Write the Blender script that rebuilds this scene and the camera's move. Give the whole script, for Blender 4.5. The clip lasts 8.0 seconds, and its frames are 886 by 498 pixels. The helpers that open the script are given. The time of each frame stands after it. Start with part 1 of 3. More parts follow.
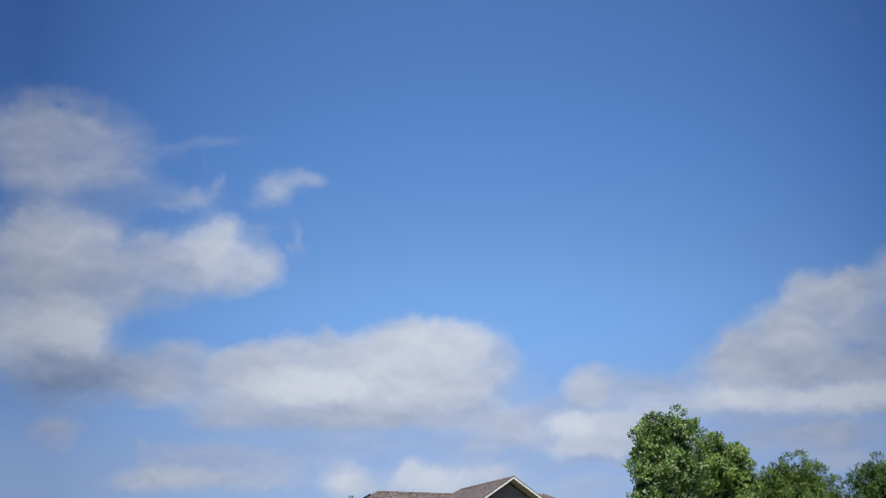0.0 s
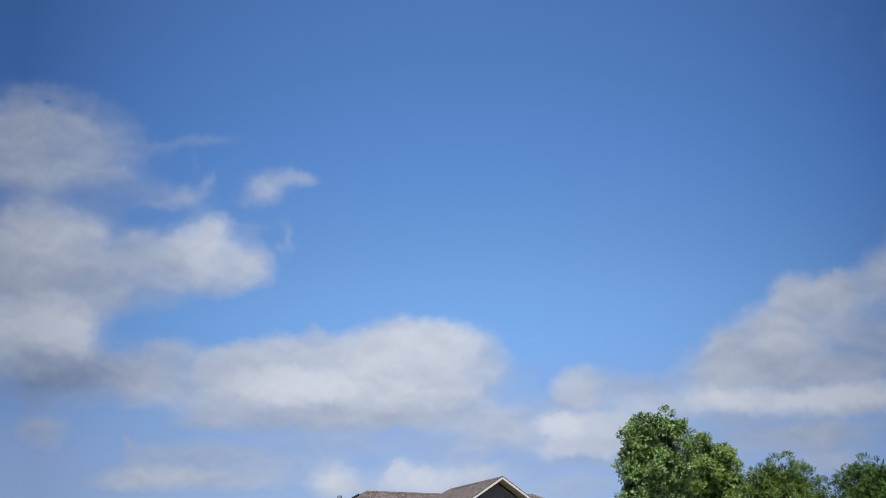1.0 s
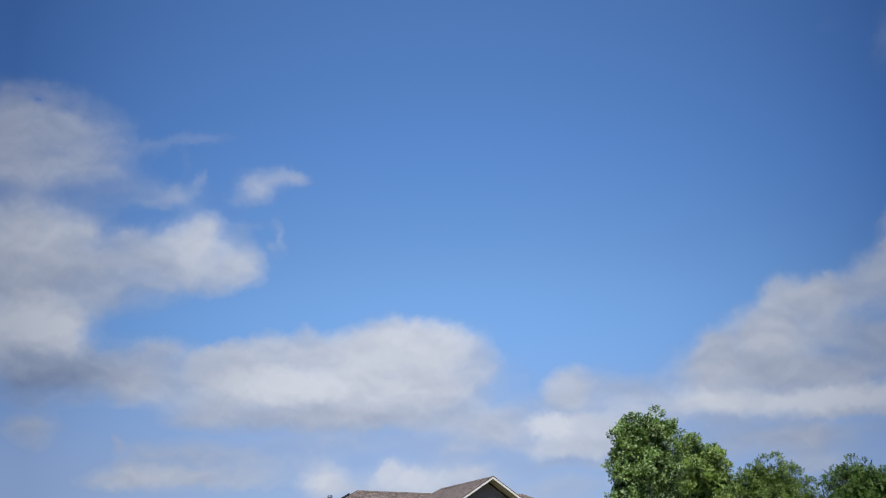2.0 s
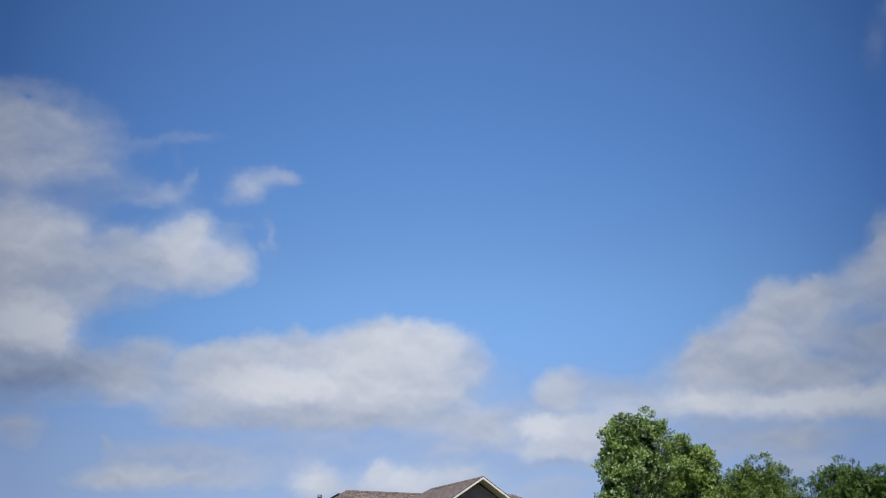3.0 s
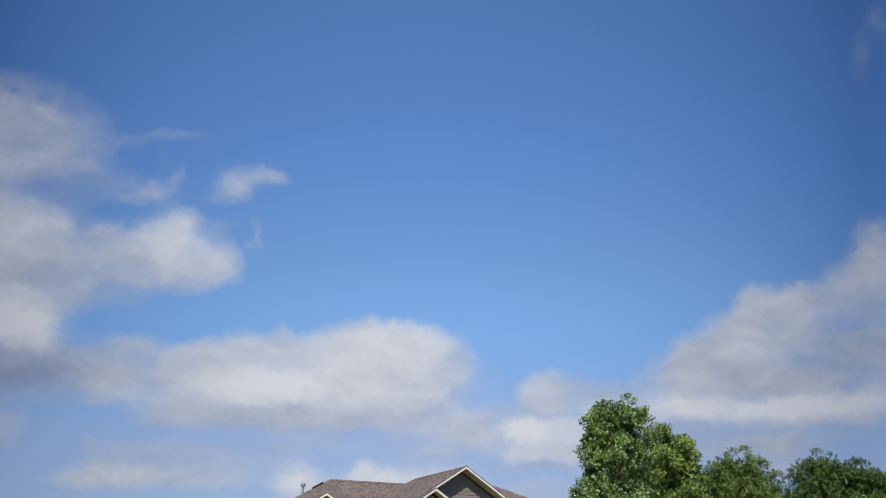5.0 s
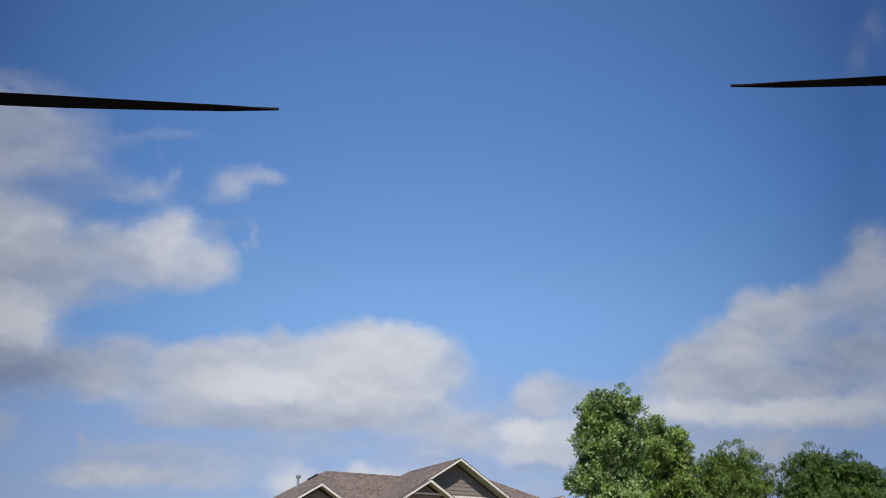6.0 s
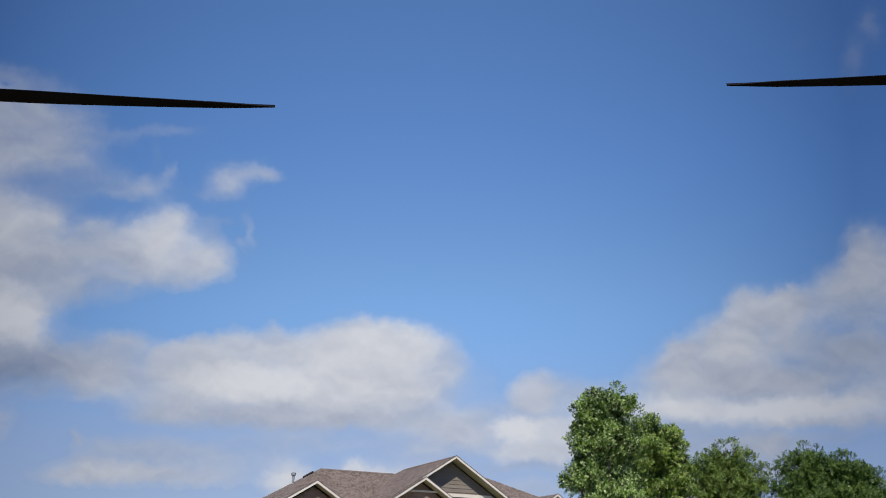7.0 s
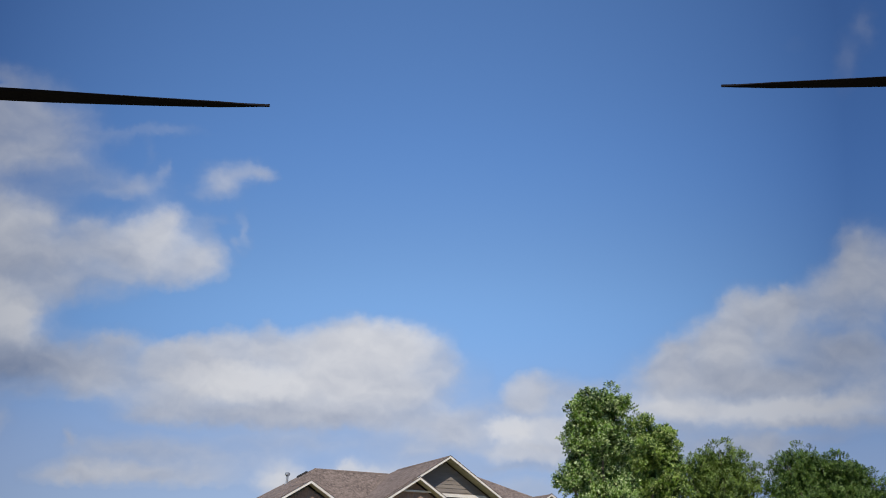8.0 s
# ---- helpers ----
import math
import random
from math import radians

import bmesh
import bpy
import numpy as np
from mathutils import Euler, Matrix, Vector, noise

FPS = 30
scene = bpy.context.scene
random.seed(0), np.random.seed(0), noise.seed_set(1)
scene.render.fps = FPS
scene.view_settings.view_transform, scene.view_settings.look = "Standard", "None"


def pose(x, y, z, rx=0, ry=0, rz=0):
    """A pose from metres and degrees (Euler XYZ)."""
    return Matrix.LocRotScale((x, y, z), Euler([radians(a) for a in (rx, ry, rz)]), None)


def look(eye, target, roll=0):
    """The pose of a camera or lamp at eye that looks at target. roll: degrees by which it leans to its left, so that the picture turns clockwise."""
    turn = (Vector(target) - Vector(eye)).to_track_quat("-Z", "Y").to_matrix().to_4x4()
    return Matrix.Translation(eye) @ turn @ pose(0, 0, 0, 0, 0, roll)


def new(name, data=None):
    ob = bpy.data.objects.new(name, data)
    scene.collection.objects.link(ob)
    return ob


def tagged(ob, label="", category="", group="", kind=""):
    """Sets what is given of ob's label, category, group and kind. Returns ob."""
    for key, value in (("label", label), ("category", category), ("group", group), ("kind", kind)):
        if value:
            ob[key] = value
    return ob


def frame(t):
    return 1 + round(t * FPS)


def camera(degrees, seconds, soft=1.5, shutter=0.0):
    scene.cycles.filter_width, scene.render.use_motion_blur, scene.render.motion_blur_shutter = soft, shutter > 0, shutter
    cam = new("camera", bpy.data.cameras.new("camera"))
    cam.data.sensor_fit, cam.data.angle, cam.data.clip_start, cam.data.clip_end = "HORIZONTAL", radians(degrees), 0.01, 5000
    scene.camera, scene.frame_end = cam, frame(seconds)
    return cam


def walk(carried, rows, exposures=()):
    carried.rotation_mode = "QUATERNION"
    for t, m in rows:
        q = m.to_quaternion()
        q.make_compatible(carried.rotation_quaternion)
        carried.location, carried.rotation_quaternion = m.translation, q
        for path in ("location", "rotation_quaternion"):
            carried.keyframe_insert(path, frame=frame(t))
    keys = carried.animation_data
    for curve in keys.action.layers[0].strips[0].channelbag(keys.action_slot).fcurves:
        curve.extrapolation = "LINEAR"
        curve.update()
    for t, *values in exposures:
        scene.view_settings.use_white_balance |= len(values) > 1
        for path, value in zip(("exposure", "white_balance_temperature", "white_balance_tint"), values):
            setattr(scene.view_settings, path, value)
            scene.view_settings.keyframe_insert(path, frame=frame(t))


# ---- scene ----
import itertools

# ================================================================ camera
cam = camera(60.6, 8.0, soft=1.05)
EYE = (0.0, 0.0)
# seconds, height, heading to the left, tilt up, lean to the left (degrees)
PATH = [
    (0.0, 2.510, 4.31, 23.67, -0.93),
    (0.5, 2.505, 3.88, 23.67, -0.91),
    (1.0, 2.498, 3.51, 23.68, -0.90),
    (1.5, 2.475, 3.17, 23.70, -0.89),
    (3.0, 2.440, 2.14, 23.73, -0.76),
    (3.5, 2.390, 1.77, 23.78, -0.74),
    (4.0, 2.252, 1.48, 23.79, -0.64),
    (4.5, 2.090, 1.25, 23.77, -0.48),
    (4.7, 2.015, 1.17, 23.78, -0.41),
    (5.8, 1.425, 0.83, 24.10, -0.06),
    (6.0, 1.400, 0.77, 23.96, -0.01),
    (6.5, 1.400, 0.60, 23.77, 0.03),
    (7.0, 1.400, 0.44, 23.80, 0.03),
    (7.5, 1.400, 0.25, 23.81, 0.03),
    (8.0, 1.400, 0.00, 23.80, 0.00),
]


def aim(z, heading, tilt, lean):
    eye = Vector((*EYE, z))
    a, e = radians(heading), radians(tilt)
    return look(eye, eye + Vector((-math.sin(a) * math.cos(e), math.cos(a) * math.cos(e), math.sin(e))) * 10, lean)


# the clip's white balance drifts from cool to slightly warm
walk(cam, [(t, aim(z, h, p, r)) for t, z, h, p, r in PATH], [(0.0, -0.02, 6200, 10), (4.0, -0.01, 6430, 10), (8.0, -0.01, 6650, 10)])

# ================================================================ sun and sky
SUN_EL, SUN_AZ = radians(47.5), radians(181)  # azimuth from +y towards +x
sun_way = Vector((math.sin(SUN_AZ) * math.cos(SUN_EL), math.cos(SUN_AZ) * math.cos(SUN_EL), math.sin(SUN_EL)))
sun = new("sun", bpy.data.lights.new("sun", "SUN"))
sun.data.energy, sun.data.angle, sun.data.color = 4.4, radians(0.5), (1.0, 0.93, 0.83)
sun.matrix_world = look(sun_way * 60, (0, 0, 0))


class Nodes:
    """Short ways to add nodes to a tree."""

    def __init__(self, tree):
        self.tree = tree

    def add(self, kind, *sources):
        node = self.tree.nodes.new(kind)
        for socket, source in zip(node.inputs, sources):
            self.feed(socket, source)
        return node

    def feed(self, socket, source):
        if source is None:
            return
        if isinstance(source, bpy.types.NodeSocket):
            self.tree.links.new(source, socket)
        else:
            socket.default_value = source

    def math(self, how, *sources, clamp=False):
        node = self.add("ShaderNodeMath", *sources)
        node.operation, node.use_clamp = how, clamp
        return node.outputs[0]

    def vec(self, how, *sources):
        node = self.add("ShaderNodeVectorMath", *sources)
        node.operation = how
        return node.outputs["Value" if how in ("DOT_PRODUCT", "LENGTH") else "Vector"]

    def noise(self, vector, scale, detail=4.0, rough=0.55, out=0):
        return self.add("ShaderNodeTexNoise", vector, None, scale, detail, rough).outputs[out]

    def smooth(self, value, low, high, to_low=0.0, to_high=1.0):
        node = self.add("ShaderNodeMapRange", value, low, high, to_low, to_high)
        node.interpolation_type = "SMOOTHSTEP"
        return node.outputs[0]

    def mix(self, factor, a, b, how="MIX"):
        node = self.tree.nodes.new("ShaderNodeMix")
        node.data_type, node.blend_type = "RGBA", how
        self.feed(node.inputs[0], factor), self.feed(node.inputs[6], a), self.feed(node.inputs[7], b)
        return node.outputs[2]


world = bpy.data.worlds.new("sky")
scene.world = world
world.use_nodes = True
world.node_tree.nodes.clear()
W = Nodes(world.node_tree)
sky = W.add("ShaderNodeTexSky")
sky.sky_type, sky.sun_disc, sky.sun_elevation, sky.sun_rotation = "NISHITA", False, SUN_EL, SUN_AZ
sky.air_density, sky.dust_density, sky.ozone_density, sky.altitude = 1.0, 0.4, 2.0, 200.0
way = W.add("ShaderNodeTexCoord").outputs["Generated"]

# The clouds lie on a plane far ahead, square to one fixed direction of the sky.
MID = aim(0, 1.48, 23.79, -0.64).to_3x3()
right, above, ahead = MID.col[0], MID.col[1], -MID.col[2]
depth = W.vec("DOT_PRODUCT", way, ahead)
front = W.smooth(depth, 0.3, 0.6)
deep = W.math("MAXIMUM", depth, 0.2)
cx = W.math("DIVIDE", W.vec("DOT_PRODUCT", way, right), deep)
cy = W.math("DIVIDE", W.vec("DOT_PRODUCT", way, above), deep)
flat = W.add("ShaderNodeCombineXYZ", cx, cy, 0.0).outputs[0]
drawn = W.vec("MULTIPLY", flat, (0.8, 1.15, 1.0))
swirl = W.vec("SUBTRACT", W.noise(drawn, 9.0, 2.0, 0.5, out=1), (0.5, 0.5, 0.5))
swirl_mid = W.vec("SUBTRACT", W.noise(flat, 20.0, 3.0, 0.55, out=1), (0.5, 0.5, 0.5))
swirl_fine = W.vec("SUBTRACT", W.noise(flat, 55.0, 4.0, 0.6, out=1), (0.5, 0.5, 0.5))
bent = W.vec("ADD", flat, W.vec("MULTIPLY", swirl, (0.024, 0.018, 0)))
bent = W.vec("ADD", bent, W.vec("ADD", W.vec("MULTIPLY", swirl_mid, (0.036, 0.030, 0)), W.vec("MULTIPLY", swirl_fine, (0.016, 0.014, 0))))

# Puffs of each bank of cloud: across, up, half width, half height, thickness, light.
BANK_HIGH_LEFT = [
    (-0.562, 0.191, 0.049, 0.028, 0.57, 0.52), (-0.538, 0.150, 0.066, 0.033, 0.62, 0.56), (-0.561, 0.113, 0.060, 0.022, 0.81, 0.68), (-0.482, 0.150, 0.041, 0.034, 0.38, 0.52),
    (-0.482, 0.113, 0.041, 0.019, 0.38, 0.47), (-0.563, 0.205, 0.016, 0.008, -0.47, 0.32), (-0.614, 0.157, 0.048, 0.045, 0.95, 0.62), (-0.577, 0.077, 0.034, 0.007, 0.10, 0.22),
    (-0.516, 0.176, 0.030, 0.019, 0.28, 0.52), (-0.516, 0.090, 0.030, 0.007, 0.11, 0.37),
]
BANK_LEFT = [
    (-0.573, 0.040, 0.046, 0.031, 1.23, 0.87), (-0.548, 0.007, 0.055, 0.030, 1.14, 0.77), (-0.499, 0.025, 0.015, 0.010, 0.52, 0.77), (-0.553, -0.031, 0.082, 0.024, 1.04, 0.46),
    (-0.464, -0.016, 0.060, 0.027, 0.95, 0.60), (-0.482, -0.057, 0.071, 0.018, 0.71, 0.44), (-0.411, -0.001, 0.043, 0.025, 0.95, 0.66), (-0.622, 0.001, 0.048, 0.045, 1.14, 0.72),
    (-0.337, -0.028, 0.046, 0.015, 0.66, 0.64), (-0.382, -0.020, 0.030, 0.018, 0.47, 0.42), (-0.408, -0.042, 0.045, 0.010, 0.33, 0.42), (-0.324, -0.044, 0.036, 0.010, 0.38, 0.52),
    (-0.438, 0.019, 0.022, 0.010, 0.28, 0.62), (-0.520, -0.078, 0.045, 0.012, 0.28, 0.32),
]
HEADS = [
    (0.136, -0.187, 0.030, 0.023, 0.90, 0.74), (0.118, -0.238, 0.030, 0.018, 1.40, 1.14), (0.164, -0.241, 0.049, 0.021, 1.20, 0.90), (0.155, -0.268, 0.063, 0.014, 1.30, 0.80),
    (0.332, -0.148, 0.025, 0.031, 0.80, 0.62), (0.400, -0.111, 0.031, 0.030, 0.90, 0.68), (0.423, -0.075, 0.025, 0.025, 0.80, 0.66), (0.467, -0.072, 0.034, 0.025, 0.80, 0.64),
]
LEFT_LOW = [
    (-0.297, -0.022, 0.025, 0.019, 1.00, 0.80), (-0.348, 0.008, 0.034, 0.028, 1.70, 0.96), (-0.337, 0.031, 0.025, 0.011, 0.35, 0.90), (-0.555, -0.092, 0.049, 0.028, 1.70, 1.10),
    (-0.573, -0.063, 0.030, 0.016, 0.90, 0.92), (-0.525, -0.100, 0.019, 0.027, 0.90, 0.94), (-0.629, -0.089, 0.045, 0.045, 1.50, 0.90), (-0.562, -0.120, 0.060, 0.016, 0.70, 0.62),
]
LEFT_BASE = [
    (-0.566, -0.142, 0.063, 0.018, 1.00, 0.35), (-0.514, -0.160, 0.067, 0.019, 0.75, 0.22), (-0.566, -0.165, 0.052, 0.016, 0.80, 0.12), (-0.469, -0.148, 0.048, 0.021, 0.50, 0.42),
    (-0.562, -0.186, 0.067, 0.013, 0.35, 0.30), (-0.502, -0.197, 0.056, 0.010, 0.30, 0.55), (-0.572, -0.232, 0.030, 0.019, 0.80, 0.60), (-0.569, -0.260, 0.016, 0.010, 0.20, 0.50),
]
WISPS = [
    (-0.393, 0.145, 0.089, 0.008, 0.14, 0.57), (-0.441, 0.133, 0.044, 0.010, 0.14, 0.52), (-0.329, 0.150, 0.024, 0.007, 0.09, 0.57), (-0.434, 0.083, 0.037, 0.021, 0.23, 0.47),
    (-0.482, 0.072, 0.039, 0.019, 0.19, 0.42), (-0.369, 0.075, 0.029, 0.013, 0.26, 0.65), (-0.347, 0.089, 0.007, 0.013, 0.22, 0.72), (-0.399, 0.069, 0.027, 0.010, 0.20, 0.57),
    (-0.497, 0.042, 0.039, 0.017, 0.14, 0.37), (-0.363, 0.116, 0.008, 0.021, 0.07, 0.57), (-0.266, 0.083, 0.026, 0.018, 0.43, 0.65), (-0.241, 0.099, 0.026, 0.013, 0.27, 0.63),
    (-0.217, 0.092, 0.013, 0.010, 0.29, 0.59), (-0.238, 0.084, 0.014, 0.005, -0.10, 0.57), (-0.292, 0.068, 0.021, 0.010, 0.11, 0.47), (-0.285, 0.012, 0.010, 0.021, 0.22, 0.52),
]
WISPS_LOW = [
    (-0.236, 0.022, 0.008, 0.022, 0.19, 0.59), (-0.249, 0.001, 0.008, 0.009, 0.17, 0.57), (-0.266, 0.032, 0.018, 0.008, 0.10, 0.47), (-0.274, -0.016, 0.011, 0.026, 0.14, 0.57),
    (0.554, 0.258, 0.018, 0.036, 0.14, 0.42), (0.583, 0.310, 0.016, 0.026, 0.16, 0.42), (0.489, 0.284, 0.020, 0.017, 0.04, 0.37), (-0.206, 0.092, 0.010, 0.007, 0.09, 0.57),
]
ARM_MIDDLE = [
    (-0.407, -0.145, 0.039, 0.024, 0.95, 0.58), (-0.395, -0.126, 0.025, 0.011, 0.60, 0.68), (-0.417, -0.175, 0.069, 0.019, 1.00, 0.55), (-0.461, -0.160, 0.041, 0.019, 0.40, 0.45),
    (-0.347, -0.234, 0.022, 0.007, 0.30, 0.50), (-0.323, -0.209, 0.049, 0.016, 0.95, 0.62), (-0.349, -0.224, 0.027, 0.010, 0.50, 0.58), (-0.249, -0.223, 0.093, 0.011, 0.95, 0.38),
    (-0.294, -0.193, 0.089, 0.019, 1.00, 0.80),
]
HEADS_MIDDLE = [
    (-0.322, -0.153, 0.046, 0.025, 1.20, 0.66), (-0.258, -0.141, 0.052, 0.027, 1.30, 0.66), (-0.196, -0.136, 0.028, 0.028, 1.00, 0.66), (-0.285, -0.178, 0.054, 0.018, 1.30, 1.00),
    (-0.249, -0.168, 0.046, 0.015, 1.00, 1.10), (-0.212, -0.186, 0.075, 0.021, 1.40, 1.02), (-0.136, -0.147, 0.058, 0.039, 1.50, 0.82), (-0.052, -0.127, 0.057, 0.030, 1.60, 0.96),
    (-0.091, -0.148, 0.067, 0.040, 1.40, 0.80),
]
BODY_MIDDLE = [
    (-0.024, -0.156, 0.042, 0.040, 1.10, 0.76), (-0.107, -0.105, 0.036, 0.015, 0.45, 0.62), (0.018, -0.154, 0.022, 0.030, 0.60, 0.62), (0.034, -0.172, 0.025, 0.033, 0.28, 0.55),
    (-0.137, -0.187, 0.089, 0.024, 1.40, 0.88), (-0.167, -0.215, 0.082, 0.016, 1.10, 0.56), (-0.069, -0.193, 0.064, 0.028, 1.20, 0.68), (-0.100, -0.226, 0.075, 0.013, 1.00, 0.50),
    (-0.016, -0.193, 0.040, 0.024, 0.60, 0.56), (-0.189, -0.234, 0.104, 0.008, 0.45, 0.35), (-0.208, -0.106, 0.015, 0.009, 0.20, 0.50),
]
VEIL_MIDDLE = [
    (0.028, -0.236, 0.049, 0.022, 0.65, 0.64), (0.058, -0.245, 0.055, 0.019, 0.65, 0.62), (-0.001, -0.268, 0.028, 0.012, 0.32, 0.62), (0.058, -0.219, 0.042, 0.013, 0.40, 0.56),
    (-0.010, -0.227, 0.030, 0.012, 0.35, 0.50), (-0.137, -0.256, 0.127, 0.016, 0.35, 0.50), (0.079, -0.178, 0.015, 0.030, 0.10, 0.50), (0.012, -0.282, 0.089, 0.022, 0.18, 0.50),
]
BANK_LOW = [
    (0.164, -0.181, 0.028, 0.018, 0.70, 0.64), (0.215, -0.187, 0.043, 0.016, 0.55, 0.52), (0.135, -0.209, 0.042, 0.015, 0.80, 0.60), (0.244, -0.186, 0.037, 0.018, 0.30, 0.52),
    (0.224, -0.227, 0.045, 0.028, 0.80, 0.76), (0.161, -0.287, 0.067, 0.007, 0.50, 0.36), (0.232, -0.268, 0.037, 0.019, 0.90, 0.70), (0.273, -0.215, 0.027, 0.016, 0.45, 0.62),
    (0.109, -0.320, 0.045, 0.015, 0.35, 0.60), (0.168, -0.314, 0.045, 0.012, 0.20, 0.50),
]
SMALL_LOW = [
    (-0.178, -0.309, 0.025, 0.019, 1.50, 0.98), (-0.068, -0.306, 0.046, 0.016, 1.30, 0.95), (-0.104, -0.294, 0.010, 0.008, 0.80, 1.00), (-0.143, -0.318, 0.045, 0.010, 0.60, 0.74),
    (0.016, -0.302, 0.031, 0.012, 1.00, 0.80), (-0.014, -0.321, 0.045, 0.010, 0.60, 0.66), (-0.409, -0.302, 0.060, 0.013, 1.20, 0.82), (-0.459, -0.309, 0.036, 0.010, 0.90, 0.72),
    (-0.357, -0.299, 0.034, 0.012, 0.60, 0.68), (-0.379, -0.270, 0.063, 0.016, 0.60, 0.52), (-0.458, -0.256, 0.007, 0.013, 0.40, 0.55), (-0.305, -0.306, 0.060, 0.013, 0.55, 0.62),
    (-0.271, -0.279, 0.082, 0.018, 0.40, 0.52), (-0.443, -0.288, 0.037, 0.007, 0.30, 0.50),
]
BANK_RIGHT = [
    (0.334, -0.150, 0.028, 0.030, 0.40, 0.60), (0.349, -0.126, 0.028, 0.012, 0.70, 0.64), (0.309, -0.169, 0.019, 0.021, 0.50, 0.55), (0.371, -0.163, 0.058, 0.028, 1.30, 0.52),
    (0.400, -0.111, 0.034, 0.028, 0.50, 0.70), (0.420, -0.074, 0.027, 0.025, 0.40, 0.68), (0.405, -0.135, 0.057, 0.028, 1.00, 0.66), (0.465, -0.071, 0.036, 0.025, 0.50, 0.64),
    (0.482, -0.042, 0.007, 0.008, 0.40, 0.70), (0.508, -0.065, 0.042, 0.021, 0.90, 0.64), (0.461, -0.110, 0.039, 0.022, 0.80, 0.60), (0.323, -0.186, 0.021, 0.021, 0.60, 0.68),
]
EDGE_RIGHT = [
    (0.556, -0.038, 0.031, 0.025, 0.90, 0.62), (0.575, 0.001, 0.024, 0.028, 1.00, 0.66), (0.617, -0.033, 0.041, 0.046, 1.20, 0.70), (0.515, -0.111, 0.045, 0.019, 0.40, 0.50),
    (0.534, -0.141, 0.049, 0.027, 0.95, 0.48), (0.578, -0.119, 0.042, 0.019, 0.80, 0.50), (0.578, -0.078, 0.030, 0.013, 0.40, 0.50), (0.446, -0.169, 0.072, 0.021, 1.20, 0.52),
    (0.608, -0.148, 0.037, 0.037, 0.60, 0.60), (0.498, -0.169, 0.045, 0.018, 0.60, 0.44),
]
BAND_RIGHT = [
    (0.411, -0.203, 0.112, 0.013, 1.50, 1.02), (0.535, -0.197, 0.064, 0.012, 1.40, 1.06), (0.335, -0.205, 0.034, 0.013, 1.10, 0.90), (0.587, -0.184, 0.030, 0.013, 0.90, 1.00),
    (0.504, -0.217, 0.086, 0.008, 0.80, 0.66), (0.364, -0.229, 0.064, 0.013, 0.60, 0.45), (0.407, -0.250, 0.078, 0.013, 0.70, 0.48), (0.461, -0.248, 0.034, 0.018, 0.60, 0.56),
    (0.364, -0.264, 0.086, 0.016, 0.50, 0.48), (0.535, -0.238, 0.042, 0.009, 0.22, 0.45), (0.461, -0.284, 0.042, 0.015, 0.45, 0.66), (0.608, -0.219, 0.045, 0.012, 0.50, 0.70),
]

cover, lift = W.math("MULTIPLY", cx, 0.0001), W.math("MULTIPLY", cy, 0.0001)
HEAPED = HEADS + HEADS_MIDDLE
LOOSE = BANK_HIGH_LEFT + BANK_LEFT + LEFT_LOW + LEFT_BASE + WISPS + WISPS_LOW + ARM_MIDDLE + BODY_MIDDLE + VEIL_MIDDLE + BANK_LOW + SMALL_LOW + BANK_RIGHT + EDGE_RIGHT + BAND_RIGHT
for i, (x, y, rx, ry, thick, lit) in enumerate(HEAPED + LOOSE):
    # each puff waits for the one before, which keeps the sky's program small
    bent = W.vec("MULTIPLY_ADD", cover, (1e-7, 1e-7, 0), bent)
    off = W.vec("MULTIPLY", W.vec("SUBTRACT", bent, (x, y, 0)), (1 / rx, 1 / ry, 0))
    fall = W.vec("DOT_PRODUCT", off, off)
    if i < len(HEAPED):  # heaped heads have a firmer edge
        fall = W.math("MULTIPLY", fall, fall)
    puff = W.math("MULTIPLY", W.math("POWER", 2.718, W.math("MULTIPLY", fall, -1.0)), thick)
    cover = W.math("ADD", puff, cover)
    lift = W.math("MULTIPLY_ADD", puff, lit, lift)
puffy = W.vec("ADD", drawn, W.vec("MULTIPLY", swirl_mid, (0.04, 0.04, 0)))
billow = W.math("SUBTRACT", W.noise(puffy, 15.0, 5.0, 0.48), 0.5)
billow_up = W.math("SUBTRACT", W.noise(W.vec("ADD", puffy, (0.0, 0.012, 0)), 15.0, 5.0, 0.48), 0.5)
broad = W.math("SUBTRACT", W.noise(drawn, 6.0, 3.0, 0.5), 0.5)
torn = W.math("ADD", W.math("MULTIPLY", billow, 1.25), W.math("MULTIPLY", broad, 0.3))
rough_cover = W.math("MAXIMUM", W.math("MULTIPLY_ADD", torn, W.smooth(cover, 0.0, 0.55), W.math("SUBTRACT", cover, 0.02)), 0.0)
solid_cloud = W.math("SUBTRACT", 1.0, W.math("POWER", 2.718, W.math("MULTIPLY", rough_cover, -1.55)))
alpha = W.math("MULTIPLY", W.math("MULTIPLY", solid_cloud, 0.98), front)
height = W.math("DIVIDE", lift, W.math("MAXIMUM", cover, 0.12))
relief = W.math("MULTIPLY", W.math("SUBTRACT", billow, billow_up), 0.75)
light = W.math("ADD", height, W.math("ADD", relief, W.math("MULTIPLY_ADD", billow, 0.22, W.math("MULTIPLY", broad, 0.15))), clamp=True)
white = W.mix(light, (1.9, 2.45, 3.8, 1), (6.75, 6.95, 7.45, 1))
# broken cloud goes on over the rest of the sky
rest = W.smooth(W.noise(way, 3.0, 6.0, 0.55), 0.5, 0.72)
rest = W.math("MULTIPLY", W.math("MULTIPLY", rest, W.math("SUBTRACT", 1.0, front)), 0.8)
alpha = W.math("ADD", alpha, rest, clamp=True)
